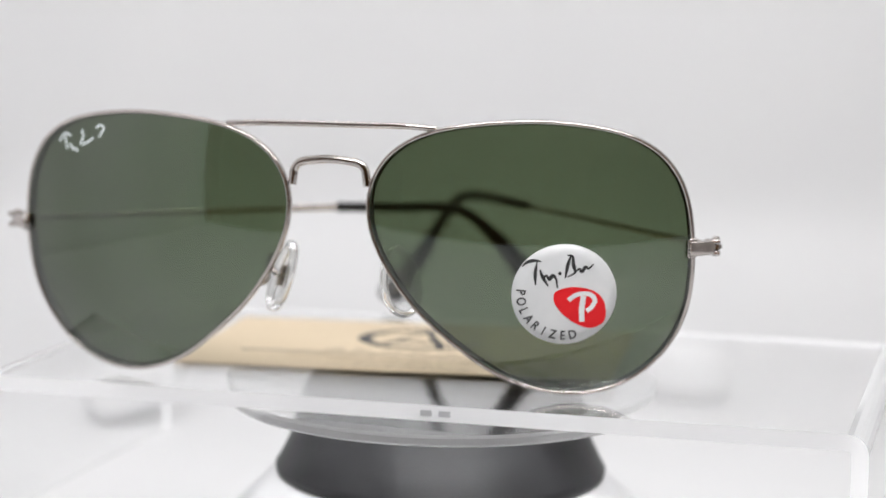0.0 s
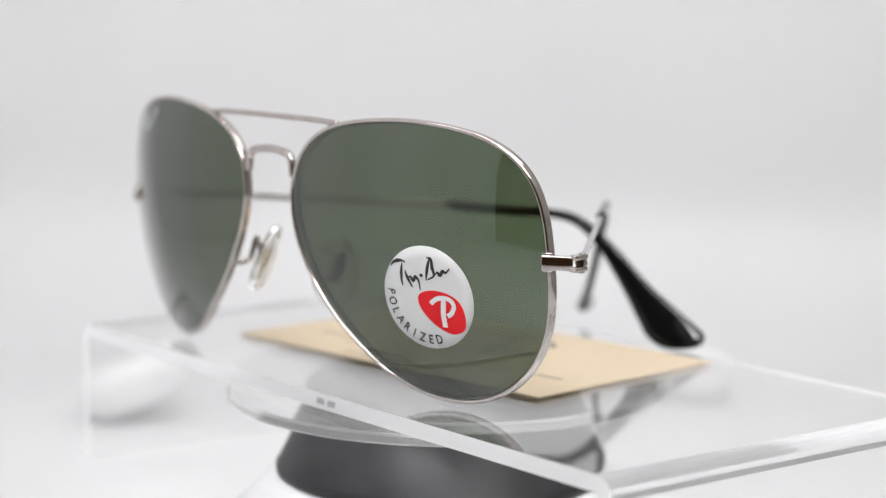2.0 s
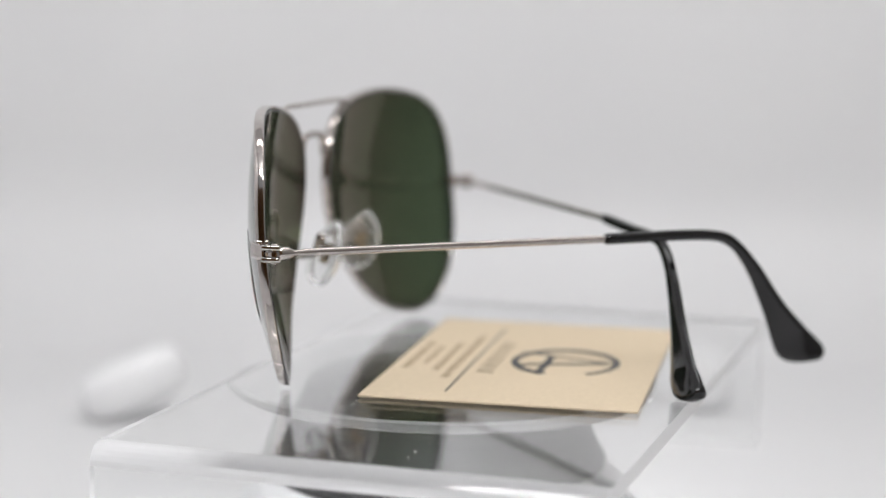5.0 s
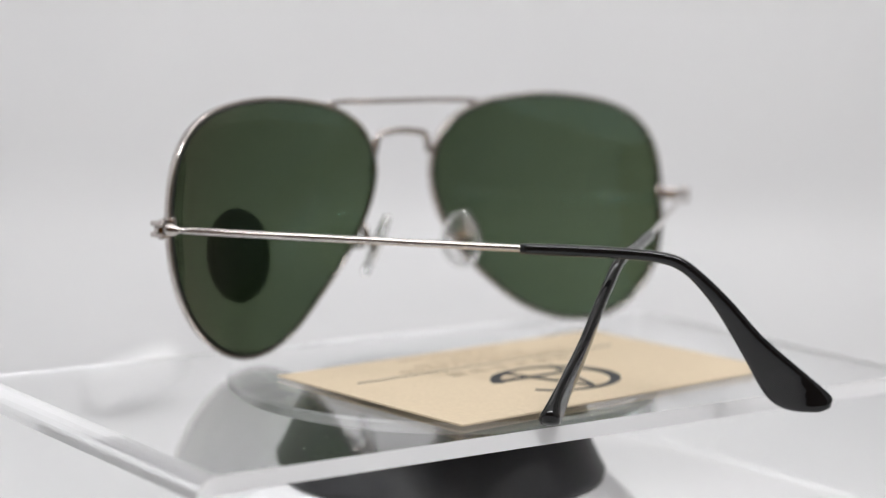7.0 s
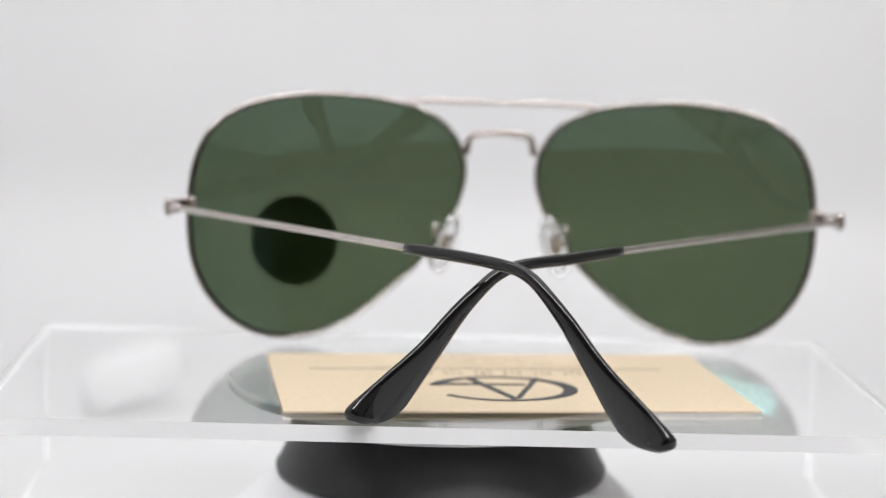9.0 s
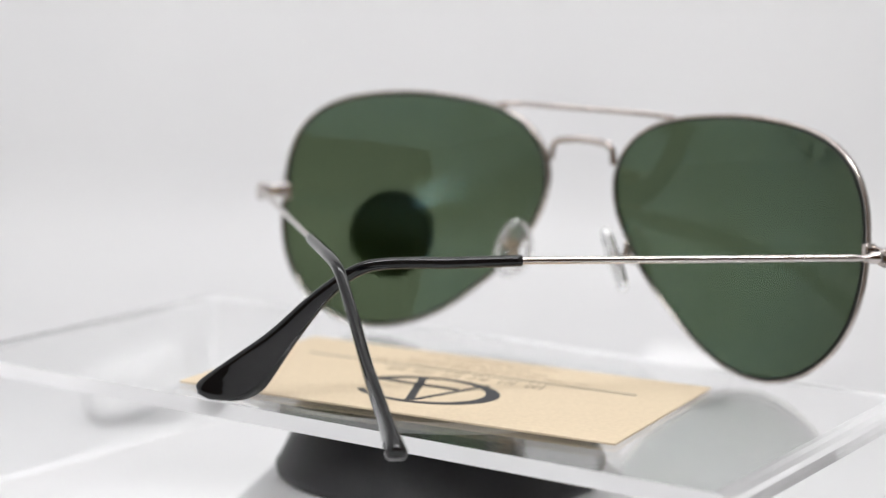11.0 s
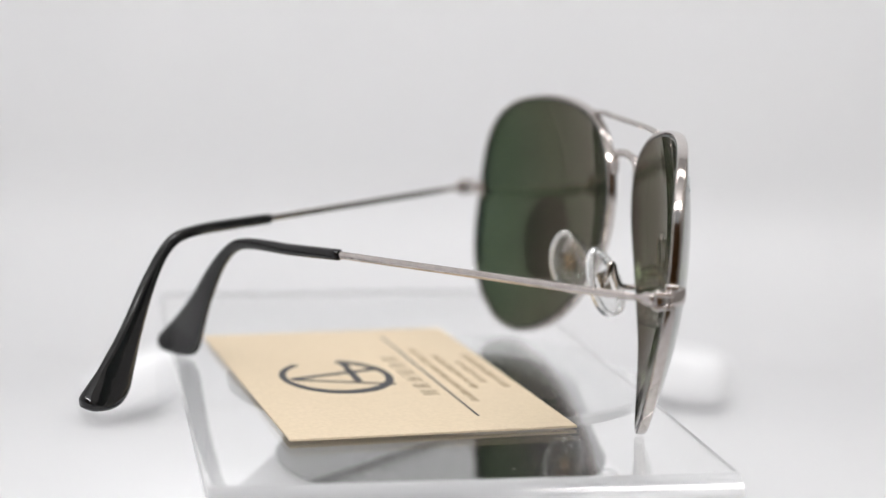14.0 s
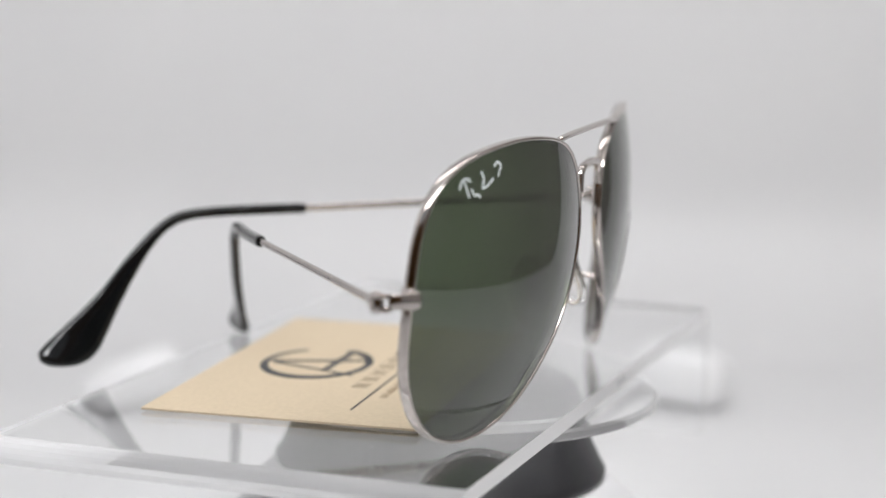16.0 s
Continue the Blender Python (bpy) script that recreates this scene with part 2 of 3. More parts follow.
# ---- the light tent and the room round it ----
def build_setting():
    # Sweep board: floor, soft curve and back wall in one sheet.
    prof = [(TENT_Y0 - 0.01, 0.0)]
    prof += [(TENT_Y1 - 0.06 + 0.06 * math.sin(a), 0.06 - 0.06 * math.cos(a)) for a in [radians(d) for d in range(0, 91, 5)]]
    prof += [(TENT_Y1, TENT_Z)]
    verts, faces = [], []
    for y, z in prof:
        verts += [(-TENT_X, y, z), (TENT_X, y, z)]
    n = len(prof)
    for i in range(n - 1):
        faces.append((2 * i, 2 * i + 1, 2 * i + 3, 2 * i + 2))
    back = len(verts)
    for y, z in prof:
        verts += [(-TENT_X, y + 0.004, z - 0.004), (TENT_X, y + 0.004, z - 0.004)]
    for i in range(n - 1):
        faces.append((back + 2 * i, back + 2 * i + 2, back + 2 * i + 3, back + 2 * i + 1))
    ob = part_mesh("backdrop", mesh_from("backdrop", verts, faces), WHITE_BOARD, None)
    tagged(ob, "seamless white sweep board curving up into a wall", "backdrop", kind="structure")

    def slab(name, x0, x1, y0, y1, z0, z1, mat, label):
        bm = bmesh.new()
        bmesh.ops.create_cube(bm, size=1)
        for v in bm.verts:
            v.co = Vector(((x0, x1)[v.co.x > 0], (y0, y1)[v.co.y > 0], (z0, z1)[v.co.z > 0]))
        tagged(part(name, bm, mat, None, smooth=False), label, "wall" if "wall" in name else name.split("_")[0], kind="structure")
    slab("wall_west", -TENT_X - 0.01, -TENT_X, TENT_Y0, TENT_Y1 + 0.01, 0, TENT_Z, WHITE_CLOTH, "white fabric side wall of the light tent")
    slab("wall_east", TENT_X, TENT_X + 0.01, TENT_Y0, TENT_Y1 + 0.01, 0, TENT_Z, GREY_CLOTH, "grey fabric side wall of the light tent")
    slab("ceiling", -TENT_X - 0.01, TENT_X + 0.01, TENT_Y0, TENT_Y1 + 0.01, TENT_Z, TENT_Z + 0.01, WHITE_CLOTH, "white fabric roof of the light tent")
    # The dim room in which the tent stands.
    slab("floor", -1.6, 1.6, -2.2, 1.2, -0.80, -0.78, ROOM_BROWN, "brown wooden room floor")
    slab("wall_north", -1.6, 1.6, 1.2, 1.25, -0.78, 1.7, ROOM_BROWN, "brown wood-panelled room wall")
    slab("wall_south", -1.6, 1.6, -2.25, -2.2, -0.78, 1.7, ROOM_BROWN, "brown wood-panelled room wall")
    slab("wall_far_west", -1.65, -1.6, -2.2, 1.2, -0.78, 1.7, ROOM_BROWN, "brown wood-panelled room wall")
    slab("wall_far_east", 1.6, 1.65, -2.2, 1.2, -0.78, 1.7, ROOM_BROWN, "brown wood-panelled room wall")
    slab("table_top", -0.5, 0.5, -0.36, 0.5, -0.04, -0.006, ROOM_BROWN, "brown wooden table top under the tent")


build_setting()

# ---- turntable ----
DISC_TOP = EYE - 0.0865


def build_base():
    base = thing("turntable", pose(0, 0, 0), "round white turntable with a black conical collar", "turntable")
    z0 = EYE - 0.1025
    prof = [(0.0, DISC_TOP - 0.0025), (0.026, DISC_TOP - 0.0025), (0.0268, DISC_TOP - 0.003), (0.0325, z0 + 0.0012), (0.0332, z0 + 0.0002), (0.0330, z0 - 0.001), (0.0, z0 - 0.001)]
    v, f = lathe(prof)
    part_mesh("collar", mesh_from("collar", v, f), BLACK_PLASTIC, base, "matt black conical collar")
    prof = [(0.0, z0 - 0.0012), (0.0325, z0 - 0.0012), (0.0337, z0 - 0.0016), (0.0415, z0 - 0.0092), (0.0480, z0 - 0.0165), (0.0520, z0 - 0.0225), (0.0540, 0.004), (0.0540, 0.001), (0.0530, 0.0002), (0, 0.0002)]
    v, f = lathe(prof)
    part_mesh("body", mesh_from("body", v, f), PALE_PLASTIC, base, "white domed plastic body")
    return base


def build_disc():
    disc = thing("rotating_disc", pose(0, 0, DISC_TOP - 0.0022), "clear acrylic turntable disc", "disc")
    for name, prof, mat, label in (("plate", [(0, 0), (0.0424, 0)], ACRYLIC, ""), ("plate", [(0.0424, 0.0022), (0, 0.0022)], ACRYLIC, ""), ("edge", [(0.0424, 0), (0.043, 0.0005), (0.043, 0.0017), (0.0424, 0.0022)], DISC_EDGE, "milky polished edge")):
        v, f = lathe(prof, 128)
        ob = part_mesh(name, mesh_from(name, v, f, False), mat, disc, label)
        ob.visible_shadow = False
    return disc


# ---- acrylic riser ----
TILT = -0.775
PLATE_TOP = EYE - 0.0827


def build_riser():
    riser = thing("acrylic_riser", pose(0.0028, 0.0092, PLATE_TOP, 0, TILT, -14.4), "clear acrylic riser with bent-down ends", "display riser")
    hx, hy, th, r, leg = 0.0864, 0.0428, 0.0030, 0.0038, 0.030
    outer, inner = [(-hx, -leg)], [(-hx + th, -leg)]
    for k in range(0, 7):
        a = radians(180 - k * 15)
        outer.append((-hx + r + r * math.cos(a), -r + r * math.sin(a)))
        inner.append((-hx + r + (r - th) * math.cos(a), -r + (r - th) * math.sin(a)))
    outer += [(-x, z) for x, z in reversed(outer)]
    inner += [(-x, z) for x, z in reversed(inner)]
    n = len(outer)
    ys = (-hy - 0.0013, hy)
    bm = bmesh.new()
    o0, o1 = ([bm.verts.new((x, y, z)) for x, z in outer] for y in ys)
    i0, i1 = ([bm.verts.new((x, y, z)) for x, z in inner] for y in ys)
    for k in range(n - 1):
        bend = 2 if (1 <= k <= 6 or n - 8 <= k <= n - 3) else 0
        bm.faces.new((o0[k], o0[k + 1], o1[k + 1], o1[k])).material_index = bend
        bm.faces.new((i0[k], i1[k], i1[k + 1], i0[k + 1])).material_index = bend
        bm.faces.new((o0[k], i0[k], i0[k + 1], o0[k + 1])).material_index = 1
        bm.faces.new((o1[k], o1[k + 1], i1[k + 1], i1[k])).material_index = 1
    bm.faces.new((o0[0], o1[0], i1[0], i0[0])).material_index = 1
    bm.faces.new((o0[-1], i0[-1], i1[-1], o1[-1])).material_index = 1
    ob = part("bent_sheet", bm, ACRYLIC, riser, smooth=False)
    ob.data.materials.append(BRIGHTENED_EDGE)
    ob.data.materials.append(WHITENED_BEND)
    ob.visible_shadow = False
    for x in (0.034, 0.0375):
        part("printed_mark", rounded_box(0.0022, 0.0002, 0.0011, 0), MARK_GREY, riser, "tiny grey mark on the edge", smooth=False).location = (x - 0.0275, -hy - 0.00138, -0.0015)
    return riser


# ---- card ----
def flat_shape(points, thick):
    bm = bmesh.new()
    vs = [bm.verts.new((x, y, 0)) for x, y in points]
    face = bm.faces.new(vs)
    ext = bmesh.ops.extrude_face_region(bm, geom=[face])
    for v in ext["geom"]:
        if isinstance(v, bmesh.types.BMVert):
            v.co.z += thick
    return bm


def ribbon(line, width, thick=0.00006):
    """A flat stroke of ink along a line in the xy plane; width is a number or a function of 0..1."""
    pts = [Vector((p[0], p[1])) for p in line]
    n = len(pts)
    left, right = [], []
    for i, p in enumerate(pts):
        t = (pts[min(i + 1, n - 1)] - pts[max(i - 1, 0)]).normalized()
        w = (width(i / (n - 1)) if callable(width) else width) / 2
        left.append((p.x - t.y * w, p.y + t.x * w))
        right.append((p.x + t.y * w, p.y - t.x * w))
    bm = bmesh.new()
    lo = [[bm.verts.new((x, y, 0)) for x, y in s] for s in (left, right)]
    hi = [[bm.verts.new((x, y, thick)) for x, y in s] for s in (left, right)]
    for i in range(n - 1):
        bm.faces.new((hi[0][i], hi[1][i], hi[1][i + 1], hi[0][i + 1]))
        bm.faces.new((lo[0][i], lo[0][i + 1], lo[1][i + 1], lo[1][i]))
        bm.faces.new((lo[0][i], hi[0][i], hi[0][i + 1], lo[0][i + 1]))
        bm.faces.new((lo[1][i], lo[1][i + 1], hi[1][i + 1], hi[1][i]))
    bm.faces.new((lo[0][0], lo[1][0], hi[1][0], hi[0][0]))
    bm.faces.new((lo[0][-1], hi[0][-1], hi[1][-1], lo[1][-1]))
    return bm


def build_card():
    card = thing("business_card", pose(-0.0067, 0.0178, PLATE_TOP - 0.00003, 0, TILT, -8.5), "brown kraft business card lying on the clear riser", "card")
    sheet = part("sheet", rounded_box(0.0880, 0.0518, 0.00046, 0.0001, 1), KRAFT, card, smooth=False)
    sheet.location = (0, 0, 0.00043)
    top = 0.00067

    def ink(name, points, width, mat=INK, label="", smooth_steps=0):
        line = [(x * MM, y * MM, 0) for x, y in points]
        if smooth_steps:
            line = smooth_line(line, smooth_steps)
        part(name, ribbon(line, width), mat, card, label, smooth=False).location = (0, 0, top)
    cx, cy, r = 1.3, 7.2, 11.1
    arc = [(cx + r * 1.18 * math.cos(radians(a)), cy + r * 0.92 * math.sin(radians(a))) for a in range(32, 345, 6)]
    ink("emblem_ring", arc, lambda t: (1.35 + 1.5 * math.exp(-((t - 0.48) / 0.16) ** 2) + 1.1 * max(0, t - 0.78) / 0.22) * MM, label="dark printed broken ring")
    ink("emblem_bar", [(13.0, 3.2), (-3.7, 3.8)], 1.5 * MM)
    ink("emblem_bar", [(6.6, -2.9), (0.3, 16.2)], 1.6 * MM)
    ink("emblem_bar", [(-7.2, -2.6), (-0.3, 15.6)], 1.1 * MM)
    ink("printed_line", [(36.5, -10.9), (-34.2, -10.7)], 0.42 * MM)
    rnd = random.Random(4)

    def word(x, y, count, step, high, wide, mat, label):
        """A word too small to read: upright bars side by side, some joined by a short bar."""
        strokes = []
        for k in range(count):
            at, tall = x + k * step + rnd.uniform(-0.08, 0.08) * step, high * rnd.choice((1.0, 1.0, 0.72))
            strokes.append([(at, y - high / 2), (at, y - high / 2 + tall)])
            if rnd.random() < 0.55:
                lift = y + rnd.choice((-0.42, 0.0, 0.42)) * high
                strokes.append([(at, lift), (at + step * 0.6, lift)])
        bm = bmesh.new()
        for n, st in enumerate(strokes):
            piece = ribbon([(px * MM, py * MM) for px, py in st], wide * MM, (0.00006 if n % 2 else 0.00007))
            me = bpy.data.meshes.new("stroke")
            piece.to_mesh(me)
            piece.free()
            bm.from_mesh(me)
            bpy.data.meshes.remove(me)
        part("text_bar", bm, mat, card, label, smooth=False).location = (0, 0, top)
    for k in range(6):
        word(-16.5 + k * 5.9, -7.0, 3, 1.4, 3.2, 0.42, TITLE_INK, "worn dark title print")
    for y, x0, x1, high in ((-13.6, -23, 24, 1.5), (-16.7, -13, 17, 1.4), (-19.8, -8, 11, 1.4), (-22.9, -13, 17, 1.5)):
        x = x0
        while x < x1 - 2:
            count = min(rnd.randint(3, 8), int((x1 - x) / 0.72))
            word(x, y, count, 0.72, high, 0.3, FADED_INK, "faded brown small print")
            x += count * 0.72 + 0.8
    return card


# ---- sunglasses ----
HARM = (27.742, 2.918, 1.052, 2.294, -2.545, -0.775, 1.383, -0.607, -0.192, -0.083, 0.208, -0.242, -0.048, 0.003, -0.071, -0.033, -0.04)
CURVE = 89.1 * MM
LENS_AT = Vector((36.5, -13.95, 27.5)) * MM
LENS_TURN = Matrix.Rotation(radians(10.92), 3, "Z") @ Matrix.Rotation(radians(5.24), 3, "X")


def rim_radius(q):
    r = HARM[0]
    for k in range(1, 9):
        r += HARM[2 * k - 1] * math.cos(k * q) + HARM[2 * k] * math.sin(k * q)
    return r * MM


def on_lens(u, w, side, lift=0.0):
    """A place on the curved lens front; u, w in metres from its apex; side 1 or -1 mirrors; lift goes outward."""
    d = CURVE + lift
    c = math.sqrt(max(CURVE * CURVE - u * u - w * w, 1e-9)) / CURVE
    p = Vector((u / CURVE * d, CURVE - c * d, w / CURVE * d))
    p = LENS_AT + LENS_TURN @ p
    return Vector((p.x * side - (0.0005 if side < 0 else 0), p.y, p.z))


def rim_line(side, lift=0.0, inset=0.0, steps=144):
    out = []
    for k in range(steps):
        q = 2 * math.pi * k / steps
        r = rim_radius(q) - inset
        out.append(on_lens(r * math.cos(q), r * math.sin(q), side, lift))
    return out


def lens_shape(points, side, lift, steps=0):
    """A thin patch lying on the lens front, from an outline in millimetres."""
    pts = smooth_line([(u, w, 0) for u, w in points], steps, closed=True) if steps else [Vector((u, w, 0)) for u, w in points]
    c = Vector((sum(p.x for p in pts), sum(p.y for p in pts), 0)) / len(pts)
    bm = bmesh.new()
    rings = []
    for f in (1.0, 0.75, 0.5, 0.25):
        rings.append([bm.verts.new(on_lens((c.x + (p.x - c.x) * f) * MM, (c.y + (p.y - c.y) * f) * MM, side, lift)) for p in pts])
    mid = bm.verts.new(on_lens(c.x * MM, c.y * MM, side, lift))
    skirt = [bm.verts.new(on_lens(p.x * MM, p.y * MM, side, lift - 0.00005)) for p in pts]
    n = len(pts)
    for i in range(n):
        j = (i + 1) % n
        for a, b in zip(rings, rings[1:]):
            bm.faces.new((a[i], a[j], b[j], b[i]))
        bm.faces.new((rings[-1][i], rings[-1][j], mid))
        bm.faces.new((skirt[i], skirt[j], rings[0][j], rings[0][i]))
    return bm


def lens_stroke(points, width, side, lift, steps=6):
    """A thin painted stroke on the lens front, in millimetres; width a number or a function of 0..1."""
    pts = smooth_line([(u, w, 0) for u, w in points], steps) if steps else [Vector((u, w, 0)) for u, w in points]
    n = len(pts)
    bm = bmesh.new()
    rows = []
    for i, p in enumerate(pts):
        t = (pts[min(i + 1, n - 1)] - pts[max(i - 1, 0)]).normalized()
        w = (width(i / (n - 1)) if callable(width) else width) / 2
        row = []
        for s, l in ((-1, -0.00002), (-1, 0), (1, 0), (1, -0.00002)):
            row.append(bm.verts.new(on_lens((p.x - t.y * w * s) * MM, (p.y + t.x * w * s) * MM, side, lift + l)))
        rows.append(row)
    for a, b in zip(rows, rows[1:]):
        for k in range(3):
            bm.faces.new((a[k], a[k + 1], b[k + 1], b[k]))
    return bm


def word_mesh(letter, size):
    """The mesh of one letter in the built-in font, centred on its width, its base on y = 0."""
    cu = bpy.data.curves.new("letter", "FONT")
    cu.body, cu.size, cu.align_x, cu.resolution_u = letter, size, "CENTER", 3
    cu.offset = 0.045
    ob = bpy.data.objects.new("letter", cu)
    scene.collection.objects.link(ob)
    me = bpy.data.meshes.new_from_object(ob.evaluated_get(bpy.context.evaluated_depsgraph_get()))
    bpy.data.objects.remove(ob)
    bpy.data.curves.remove(cu)
    return me


def build_sticker(lens):
    c, r, lift = (7.3, -6.5), 9.55, 0.00012
    rim = [(c[0] + r * math.cos(radians(a)), c[1] + r * math.sin(radians(a))) for a in range(0, 360, 5)]
    sticker = part("sticker", lens_shape(rim, 1, lift), STICKER_GREY, lens, "round silver-grey sticker")
    put = lambda pts: [(c[0] + x * r, c[1] + y * r) for x, y in pts]
    shield = [(-.20, -.04), (-.13, .085), (.16, .16), (.51, .10), (.72, -.06), (.80, -.30), (.78, -.52), (.66, -.63), (.47, -.67), (.2, -.56), (-.03, -.375), (-.165, -.19)]
    bms = [lens_shape(put(shield), 1, lift + 0.00005, 4)]
    add = []
    add.append((bms[0], "red_shield", STICKER_RED, "red rounded shield print"))
    add.append((lens_stroke(put([(.37, -.02), (.34, -.3), (.35, -.54)]), 1.0, 1, lift + 0.0001), "shield_stroke", STICKER_WHITE, "white print stroke"))
    add.append((lens_stroke(put([(.085, -.1), (.2, -.01), (.34, .03), (.5, .01), (.585, -.1), (.53, -.24), (.43, -.32)]), 0.85, 1, lift + 0.00013), "shield_stroke", STICKER_WHITE, "white print stroke"))
    pen = lambda t: 0.25 + 0.4 * math.sin(math.pi * t) ** 2
    for pts in (
        [(-.80, .56), (-.70, .65), (-.56, .68), (-.44, .66)],
        [(-.52, .64), (-.55, .42), (-.54, .2)],
        [(-.46, .5), (-.4, .34), (-.30, .18)],
        [(-.40, .33), (-.34, .39), (-.28, .31), (-.22, .39), (-.15, .31), (-.13, .14)],
        [(.13, .80), (.06, .58), (.02, .34)],
        [(.05, .78), (.15, .76), (.17, .6), (.2, .45), (.06, .36)],
        [(.22, .46), (.28, .52), (.33, .46), (.40, .55), (.46, .52), (.55, .61)],
    ):
        add.append((lens_stroke(put(pts), pen, 1, lift + 0.00005), "script_stroke", STICKER_BLACK, "black flourish print"))
    dot = [(-.085 + .035 * math.cos(radians(a)), .43 + .035 * math.sin(radians(a))) for a in range(0, 360, 30)]
    add.append((lens_shape(put(dot), 1, lift + 0.00005), "script_dot", STICKER_BLACK, "black dot print"))
    word = "POLARIZED"
    for i, ch in enumerate(word):
        a = radians(176 + i * (282 - 176) / (len(word) - 1))
        me = word_mesh(ch, 2.45)
        bm = bmesh.new()
        bm.from_mesh(me)
        bpy.data.meshes.remove(me)
        out = Vector((math.cos(a), math.sin(a)))
        along = Vector((-out.y, out.x))
        for v in bm.verts:
            q = Vector(c) + out * (0.905 * r - v.co.y) + along * (v.co.x * 0.82)
            v.co = on_lens(q.x * MM, q.y * MM, 1, lift + 0.00005)
        add.append((bm, "letter", STICKER_BLACK, "black printed letter"))
    for bm, name, mat, label in add:
        part(name, bm, mat, sticker, label, smooth=False)


def build_print(lens):
    """White print near the upper corner of the other lens."""
    for pts in ([(20.7, 18.1), (20.0, 19.2), (18.9, 19.7), (17.8, 19.2)], [(19.3, 19.2), (18.9, 17.8), (18.5, 16.7)], [(17.9, 18.0), (17.2, 17.0), (16.3, 17.0), (15.7, 16.5)],
                [(15.0, 20.6), (14.5, 19.4), (15.0, 18.0), (13.6, 18.3), (11.9, 19.3)], [(11.4, 21.2), (10.3, 21.8), (9.4, 21.2), (10.0, 20.4), (10.5, 19.5)]):
        part("printed_stroke", lens_stroke(pts, 0.42, -1, 0.00003), ETCH, lens, "white flourish print", smooth=False)


# Upper and lower edge of the black temple tip: distance along it and height, in millimetres.
TIP_EDGES = (((0, 30.2), (0, 28.1)), ((11, 30.3), (11, 28.1)), ((19, 30.25), (19, 28.1)), ((25, 29.9), (24.6, 27.8)), ((29.4, 29.0), (28.2, 27.0)), ((33.4, 26.6), (31.6, 24.9)), ((39.3, 21.6), (36.0, 20.0)), ((46.0, 14.9), (40.8, 12.8)), ((53.0, 9.4), (44.6, 6.2)), ((56.6, 6.7), (46.6, 3.2)), ((58.9, 4.9), (49.4, 1.35)), ((60.0, 3.6), (53.0, 0.75)), ((59.7, 2.2), (57.2, 0.95)))


def build_tip(start, tip, reach, twist, parent):
    h = Vector((tip.x - start.x, tip.y - start.y, 0)).normalized()
    across = Vector((-h.y, h.x, 0))
    # the flat blade is twisted a little against the way of the temple
    chord = Vector((h.x * twist[0], h.y, 0)).normalized()
    flat = Vector((-chord.y, chord.x, 0))
    run = lambda x: min(x, 15) + max(x - 15, 0) * reach
    ups = smooth_line([(a[0], a[1], 0) for a, b in TIP_EDGES], 5)
    los = smooth_line([(b[0], b[1], 0) for a, b in TIP_EDGES], 5)
    n, ring = len(ups), 16
    verts, faces = [], []
    drop = start.z - 29.15
    side = -1 if start.x > 0 else 1
    sway = lambda x: side * float(np.interp(x, (0, 20, 28, 34, 40, 45, 50, 55, 60), (0, 1.5, 1.8, 1.6, 0.9, 0.2, -0.6, -1.3, -1.5)))
    sag = lambda x: drop * float(np.interp(x, (0, 14, 30, 45, 60), (1, 2.0, 1.9, 0.6, 0)))
    for i in range(-2, n + 3):
        u, l = ups[min(max(i, 0), n - 1)], los[min(max(i, 0), n - 1)]
        c, half = (u + l) / 2, (u - l) / 2
        k = 1.0
        if i < 0:
            c, k = c + Vector((i * 0.12, 0, 0)), (0.85, 0.5)[-i - 1]
        if i >= n:
            e = (i - n + 1) / 3
            c, k = c + Vector((0.5 * math.sin(e * 1.5), -0.05 * e, 0)), max(0.12, math.cos(e * 1.5))
        s = max(i, 0) / n
        thick = (1.0 + 1.0 * float(np.interp(s, (0.7, 0.9), (0, 1)))) * (1 if s < 0.9 else math.sqrt(max(0.1, 1 - ((s - 0.9) / 0.125) ** 2))) * k
        for q in range(ring):
            a = 2 * math.pi * q / ring
            ca, sa = math.cos(a), math.sin(a)
            ca, sa = math.copysign(abs(ca) ** 0.78, ca), math.copysign(abs(sa) ** 0.78, sa)
            p = c + half * (sa * k)
            verts.append((Vector((start.x, start.y, 0)) + h * run(u.x) + chord * ((p.x - u.x) * twist[1]) + flat * (thick * ca) + across * sway(p.x) + Vector((0, 0, p.y + sag(p.x)))) * MM)
    rows = n + 5
    for i in range(rows - 1):
        for q in range(ring):
            r2 = (q + 1) % ring
            faces.append((i * ring + q, i * ring + r2, (i + 1) * ring + r2, (i + 1) * ring + q))
    faces.append(tuple(range(ring))[::-1])
    faces.append(tuple((rows - 1) * ring + q for q in range(ring)))
    return part_mesh("temple_tip", mesh_from("temple_tip", verts, faces), BLACK_ACETATE, parent, "glossy black acetate temple tip")


